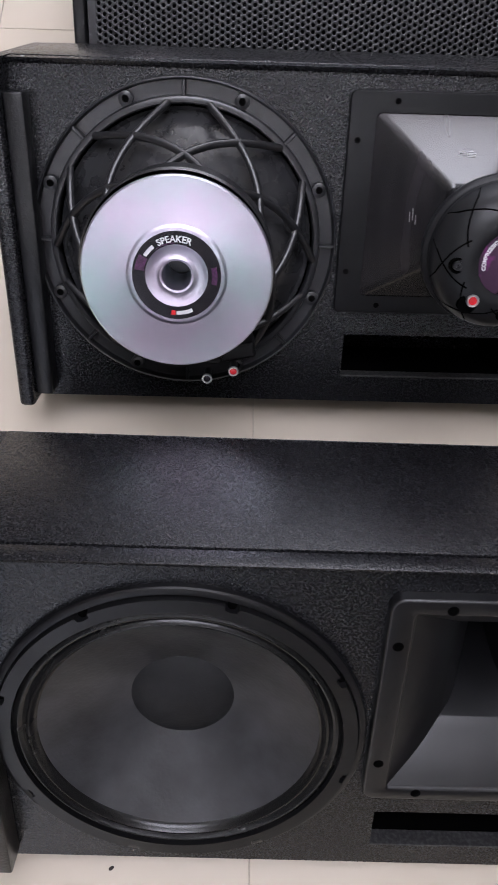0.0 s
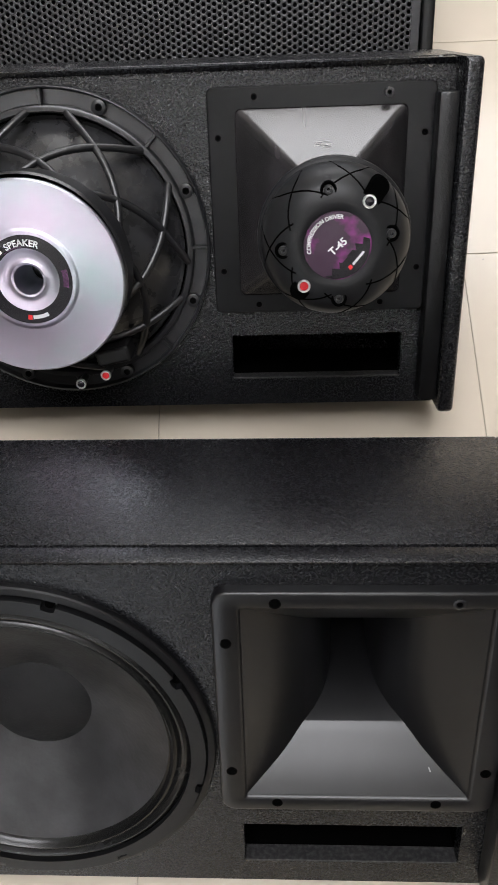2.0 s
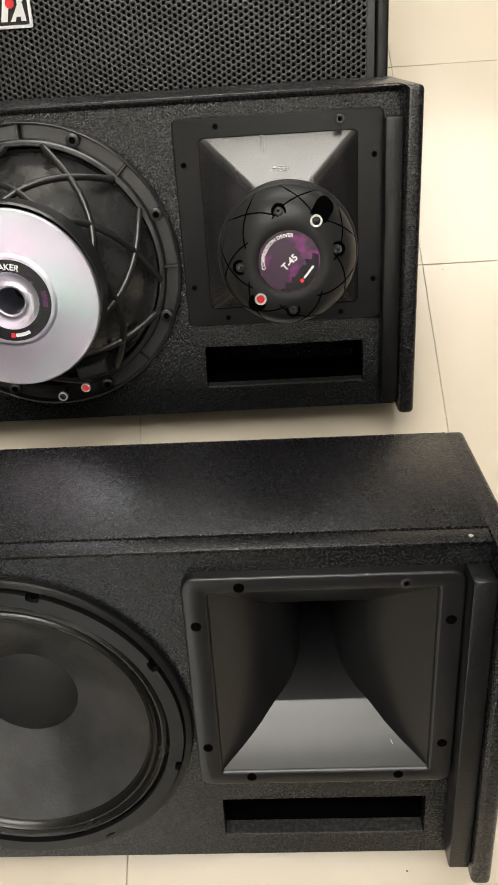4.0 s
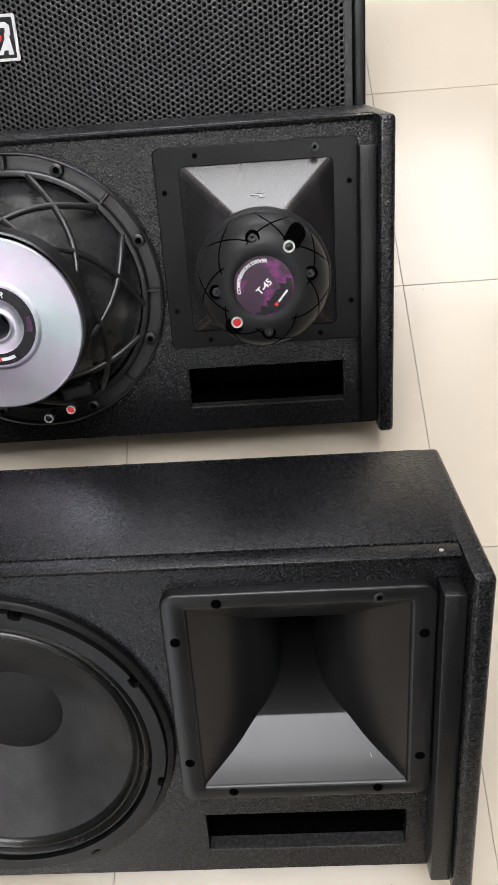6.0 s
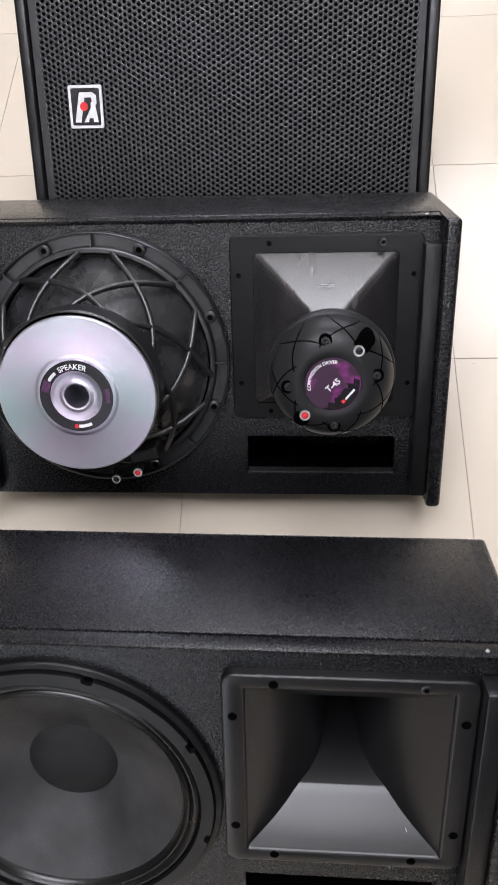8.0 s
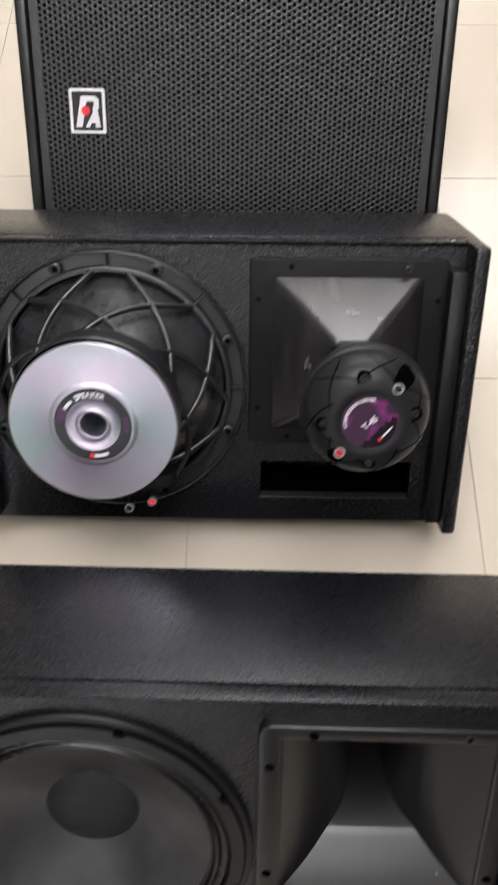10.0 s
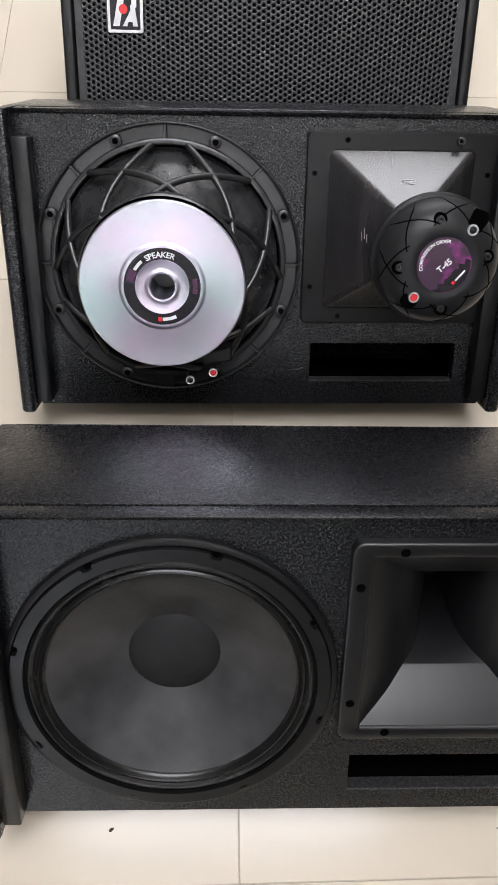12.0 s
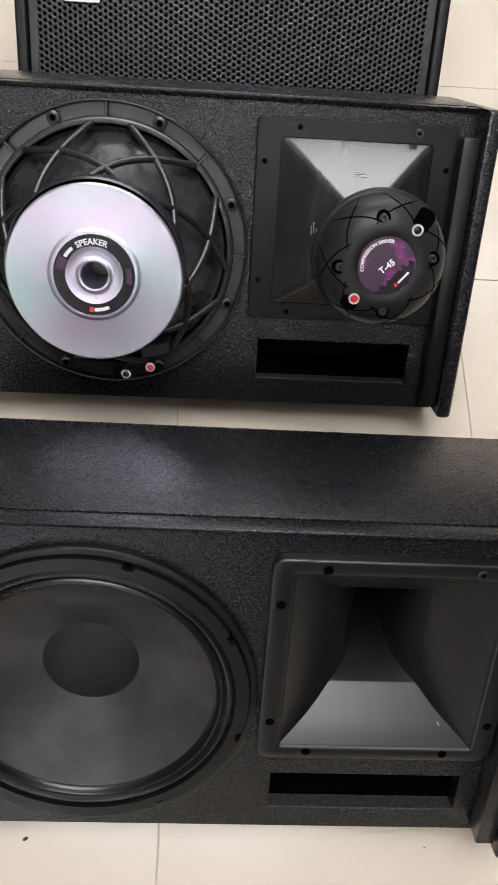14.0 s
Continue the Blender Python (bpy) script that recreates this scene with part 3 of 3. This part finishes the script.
for a, core, ln in ((54, LABELBLACK, 0.006), (230, RED, 0.0025)):
    well = [(0.0078 * math.cos(radians(t)) + (ln if -90 <= t <= 90 else -ln), 0.0078 * math.sin(radians(t))) for t in range(-90, 271, 15)]
    # solid black block, coloured as the shade of a recess
    part("terminal_well_shade", prism(well, 0.186, 0.2044), HOLE_SHADE, driver_body, m=pose((0.0405 + ln) * math.cos(radians(a)), (0.0405 + ln) * math.sin(radians(a)), 0, 0, 0, a))
    post(driver_body, 0.0404 * math.cos(radians(a)), 0.0404 * math.sin(radians(a)), 0.2082, core, 0.006)
LN = 0.2079
half_disc = [(0.0255 * math.cos(radians(t)), 0.0255 * math.sin(radians(t))) for t in range(-112, 13, 4)]
half_disc += [(0.0255 - 0.0022 * i - 0.0055 + 0.0022 * math.sin(i * 2.3), 0.0052 - 0.0024 * i + 0.0016 * math.cos(i * 3.1)) for i in range(0, 12)]
part("label_shade", prism(half_disc, LN, LN + 0.0001), LABELBLACK, driver_body)
text_part("print", "COMPRESSION DRIVER", 0.0450, WHITEPRINT, driver_body, pose(0, 0, LN + 0.0001, 0, 0, 47), 0.0222)
text_part("print", "T-45", 0.0155, WHITEPRINT, driver_body, pose(0.0005, -0.0005, LN + 0.0001, 0, 0, 42))
part("print_bar", strip(-0.0065, 0.0065, -0.0009, 0.0009, LN + 0.0001), WHITEPRINT, driver_body, m=pose(0.0165, -0.0095, 0, 0, 0, 50))
part("print_mark", strip(-0.0015, 0.0015, -0.0016, 0.0016, LN + 0.0001), REDPRINT, driver_body, m=pose(0.0105, -0.0165, 0, 0, 0, 42))

# the back plate with its print and the posts sit a little low on the magnet
for ob in rear_basket.children:
    if ob.name.split(".")[0] in ("back_plate", "printed_ring", "print", "print_bar", "print_mark", "binding_post", "post_stem", "post_core"):
        ob.location.y -= 0.0033

# ---- grille cabinet ----
def grille_cabinet(x, y, yaw):
    cab = tagged(new("loudspeaker_cabinet"), "black loudspeaker with perforated steel grille behind the wedges", "loudspeaker", group="wedge loudspeakers")
    cab.matrix_world = pose(x, y, 0, 0, 0, yaw)
    G = pose(0, 0, 0.222, 47.5, 0, 0)
    c, s = math.cos(radians(47.5)), math.sin(radians(47.5))
    s_low, s_top, hw = -0.27, 0.166, 0.299
    n_ground = -(0.222 + s_low * s) / c
    yb = s_top * c + 0.2 * s
    outline = [(s_low, 0.004), (s_low, n_ground), (yb * c - 0.222 * s, -yb * s - 0.222 * c), (s_top, -0.2), (s_top, 0.004)]
    for sg in (-1, 1):
        bm = bmesh.new()
        a = [bm.verts.new((sg * hw, p, n)) for p, n in outline]
        b = [bm.verts.new((sg * (hw - 0.016), p, n)) for p, n in outline]
        bm.faces.new(a)
        bm.faces.new(b[::-1])
        for i in range(5):
            bm.faces.new((a[i], a[(i + 1) % 5], b[(i + 1) % 5], b[i]))
        bmesh.ops.bevel(bm, geom=list(bm.edges), offset=0.003, segments=3, profile=0.5, affect="EDGES")
        part("end_panel", bm, EDGE, cab, m=G, smooth=30)
    w = hw - 0.016
    part("top_panel", block(-w, w, s_top - 0.016, s_top - 0.0005, -0.199, -0.012, 0.001), PAINT, cab, m=G)
    part("baffle", block(-w, w, s_low + 0.004, s_top - 0.0165, -0.06, -0.046), FOAM, cab, m=G)
    # perforated sheet: hexagonal cells round hexagonal holes
    pitch = 0.008
    col = pitch * math.sqrt(3) / 2
    gw, g0, g1 = w - 0.0015, s_low + 0.004, s_top - 0.003
    verts, faces = [], []
    ncol = int((2 * gw - 0.022) / col)
    nrow = int((g1 - g0 - 0.02) / pitch)
    xs0 = -(ncol - 1) * col / 2
    cell, hole = pitch / math.sqrt(3), 0.00295
    for i in range(ncol):
        for j in range(nrow):
            cx, cy = xs0 + i * col, g1 - 0.014 - j * pitch - (pitch / 2 if i % 2 else 0)
            base = len(verts)
            for r, z in ((cell, 0.0003), (hole, 0.0), (hole * 0.97, -0.0026)):
                for k in range(6):
                    a = math.pi / 3 * k
                    verts.append((cx + r * math.cos(a), cy + r * math.sin(a), z))
            for ring in (0, 6):
                for k in range(6):
                    faces.append((base + ring + k, base + ring + (k + 1) % 6, base + ring + 6 + (k + 1) % 6, base + ring + 6 + k))
    me = bpy.data.meshes.new("grille")
    me.from_pydata(verts, [], faces)
    me.materials.append(GRILLE)
    sheet = new("grille", me)
    sheet.parent = cab
    sheet.matrix_local = G @ pose(0, 0, -0.003)
    tagged(sheet, "black perforated steel grille with hexagonal holes")
    ex = ncol * col / 2
    t_edge, b_edge = g1 - 0.010, g1 - 0.014 - nrow * pitch
    for nm, b in (("grille_rim", (-gw, gw, t_edge, g1)), ("grille_rim", (-gw, -ex, b_edge, t_edge)), ("grille_rim", (ex, gw, b_edge, t_edge))):
        part(nm, block(*b, -0.012, -0.0032, 0.0008), GRILLE, cab, m=G)
    return cab, G


back, GM = grille_cabinet(0.060, 1.102, -0.7)

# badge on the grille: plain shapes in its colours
badge = part("badge", prism(rounded(0.0505, 0.0585, 0.003, 4), -0.002, 0.0012, 0.0004, 1), WHITEPRINT, back, "white framed black badge with a red dot", m=GM @ pose(-0.2085, -0.0015, 0.0005, 0, 0, 0))
part("field", prism(rounded(0.0425, 0.0505, 0.002, 4), 0.0012, 0.0014), LABELBLACK, badge)
part("badge_mark", prism([(-0.0175, -0.021), (-0.0085, -0.021), (0.0005, 0.0195), (-0.0085, 0.0195)], 0.0014, 0.0018), WHITEPRINT, badge)
part("badge_mark", prism([(-0.008, 0.0195), (0.011, 0.0195), (0.0165, 0.015), (0.0165, 0.0035), (0.012, -0.0005), (0.0075, -0.0005), (0.0075, 0.005), (0.0095, 0.0065), (0.0095, 0.0115), (0.0085, 0.0125), (-0.008, 0.0125)], 0.0014, 0.0019), WHITEPRINT, badge)
part("badge_mark", prism([(-0.004, -0.021), (0.0025, -0.021), (0.0045, -0.0155), (0.0105, -0.0155), (0.0105, -0.021), (0.0175, -0.021), (0.0145, 0.0005), (0.0085, 0.0005)], 0.0014, 0.0019), WHITEPRINT, badge)
part("badge_dot", lathe([(0.0062, 0.0018), (0.006, 0.0024), (0, 0.0024)], 32, -0.0025, 0.0005), REDPRINT, badge)

# crumbs lying on the floor
def crumb(x, y, w, h, rz):
    bm = bmesh.new()
    bmesh.ops.create_icosphere(bm, subdivisions=2, radius=0.5)
    for v in bm.verts:
        k = 1 + 0.25 * noise.noise(v.co * 3 + Vector((x * 40, y * 40, 0)))
        v.co = Vector((v.co.x * w * k, v.co.y * h * k, (v.co.z + 0.45) * min(w, h) * 0.6 * k))
    ob = part("crumb", bm, GRIT, None, smooth=60)
    ob.matrix_world = pose(x, y, 0, 0, 0, rz)
    return tagged(ob, "small dark crumb of dirt on the tiles", "crumb", group="crumbs on the floor")


crumb(-0.140, 0.056, 0.0065, 0.0035, 35)
crumb(0.428, 0.79, 0.0018, 0.0015, 10)
crumb(0.289, 0.047, 0.002, 0.0015, 0)

# ---- floor tiles ----
tile_mesh = mesh_of(block(-0.1995, 0.1995, -0.1995, 0.1995, -0.009, 0.0, 0.0006, 1), TILE, "tile")
for i in range(-6, 7):
    for j in range(-9, 12):
        t = new("tile", tile_mesh)
        t.parent = part_floor
        t.matrix_local = pose(0.2 + 0.4 * i, 0.2 + 0.4 * j, 0)

# ---- unseen window, added to send light from behind the loudspeakers ----
win = tagged(new("added_window"), "unseen wide window with a white frame, added for light from behind", "window", kind="structure")
win.matrix_world = pose(0.05, Y1 + 0.05, 0.55)
for x0, x1, z0, z1 in ((-1.45, -1.4, 0, 1.8), (1.4, 1.45, 0, 1.8), (-1.4, 1.4, 0, 0.05), (-1.4, 1.4, 1.75, 1.8), (-0.02, 0.02, 0.05, 1.75)):
    part("window_frame", block(x0, x1, -0.025, 0.025, z0 + 0.001, z1 - 0.001, 0.003), LAMPFRAME, win)
sky = lamp("added_window_light", 0.05, Y1 + 0.09, 1.45, 2.8, 1.7, WINDOW_WATTS, (0.95, 0.98, 1.05))
sky.matrix_world = pose(0.05, Y1 + 0.09, 1.45, -90, 0, 0)
sky = lamp("doorway_light", -1.15, Y0 - 0.09, 1.06, 0.78, 2.06, DOOR_WATTS, (0.95, 0.98, 1.05))
sky.matrix_world = pose(-1.15, Y0 - 0.09, 1.06, 90, 0, 0)

# ---- unseen ceiling lamps, placed to suit the reflections ----
# the south pair is added to brighten the ceiling the magnet plate reflects
for x, y, width, depth, down, above in ((0.0, 0.35, 1.2, 0.9, 1.1, 1.0), (0.45, 3.0, 2.2, 1.2, 1.7, 1.0), (-1.3, -2.3, 1.2, 0.28, 0.04, 0.65), (0.6, -2.3, 1.2, 0.28, 0.04, 0.65)):
    f = tagged(new("unseen_pendant"), "long white unseen pendant light lit above and below", "pendant light", group="pendant lights")
    f.matrix_world = pose(x, y, H - 0.35)
    d, e = depth / 2, width / 2
    part("housing", join(block(-e - 0.02, e + 0.02, -d - 0.02, -d - 0.002, -0.03, 0.03, 0.003), block(-e - 0.02, e + 0.02, d + 0.002, d + 0.02, -0.03, 0.03, 0.003),
                         block(-e - 0.02, -e - 0.002, -d - 0.001, d + 0.001, -0.03, 0.03, 0.003), block(e + 0.002, e + 0.02, -d - 0.001, d + 0.001, -0.03, 0.03, 0.003)), LAMPFRAME, f)
    part("diffuser", block(-e - 0.001, e + 0.001, -d - 0.001, d + 0.001, -0.02, 0.02), LAMPFACE, f)
    for sg in (-0.5, 0.5):
        part("rod", lathe([(0.006, 0.02), (0.006, 0.35)], 12, sg, 0), LAMPFRAME, f)
    lamp("panel_light", x, y, H - 0.375, width, depth, PANEL_WATTS * down)
    up = lamp("up_light", x, y, H - 0.325, width, depth, UP_WATTS * above)
    up.matrix_world = pose(x, y, H - 0.325, 180, 0, 0)
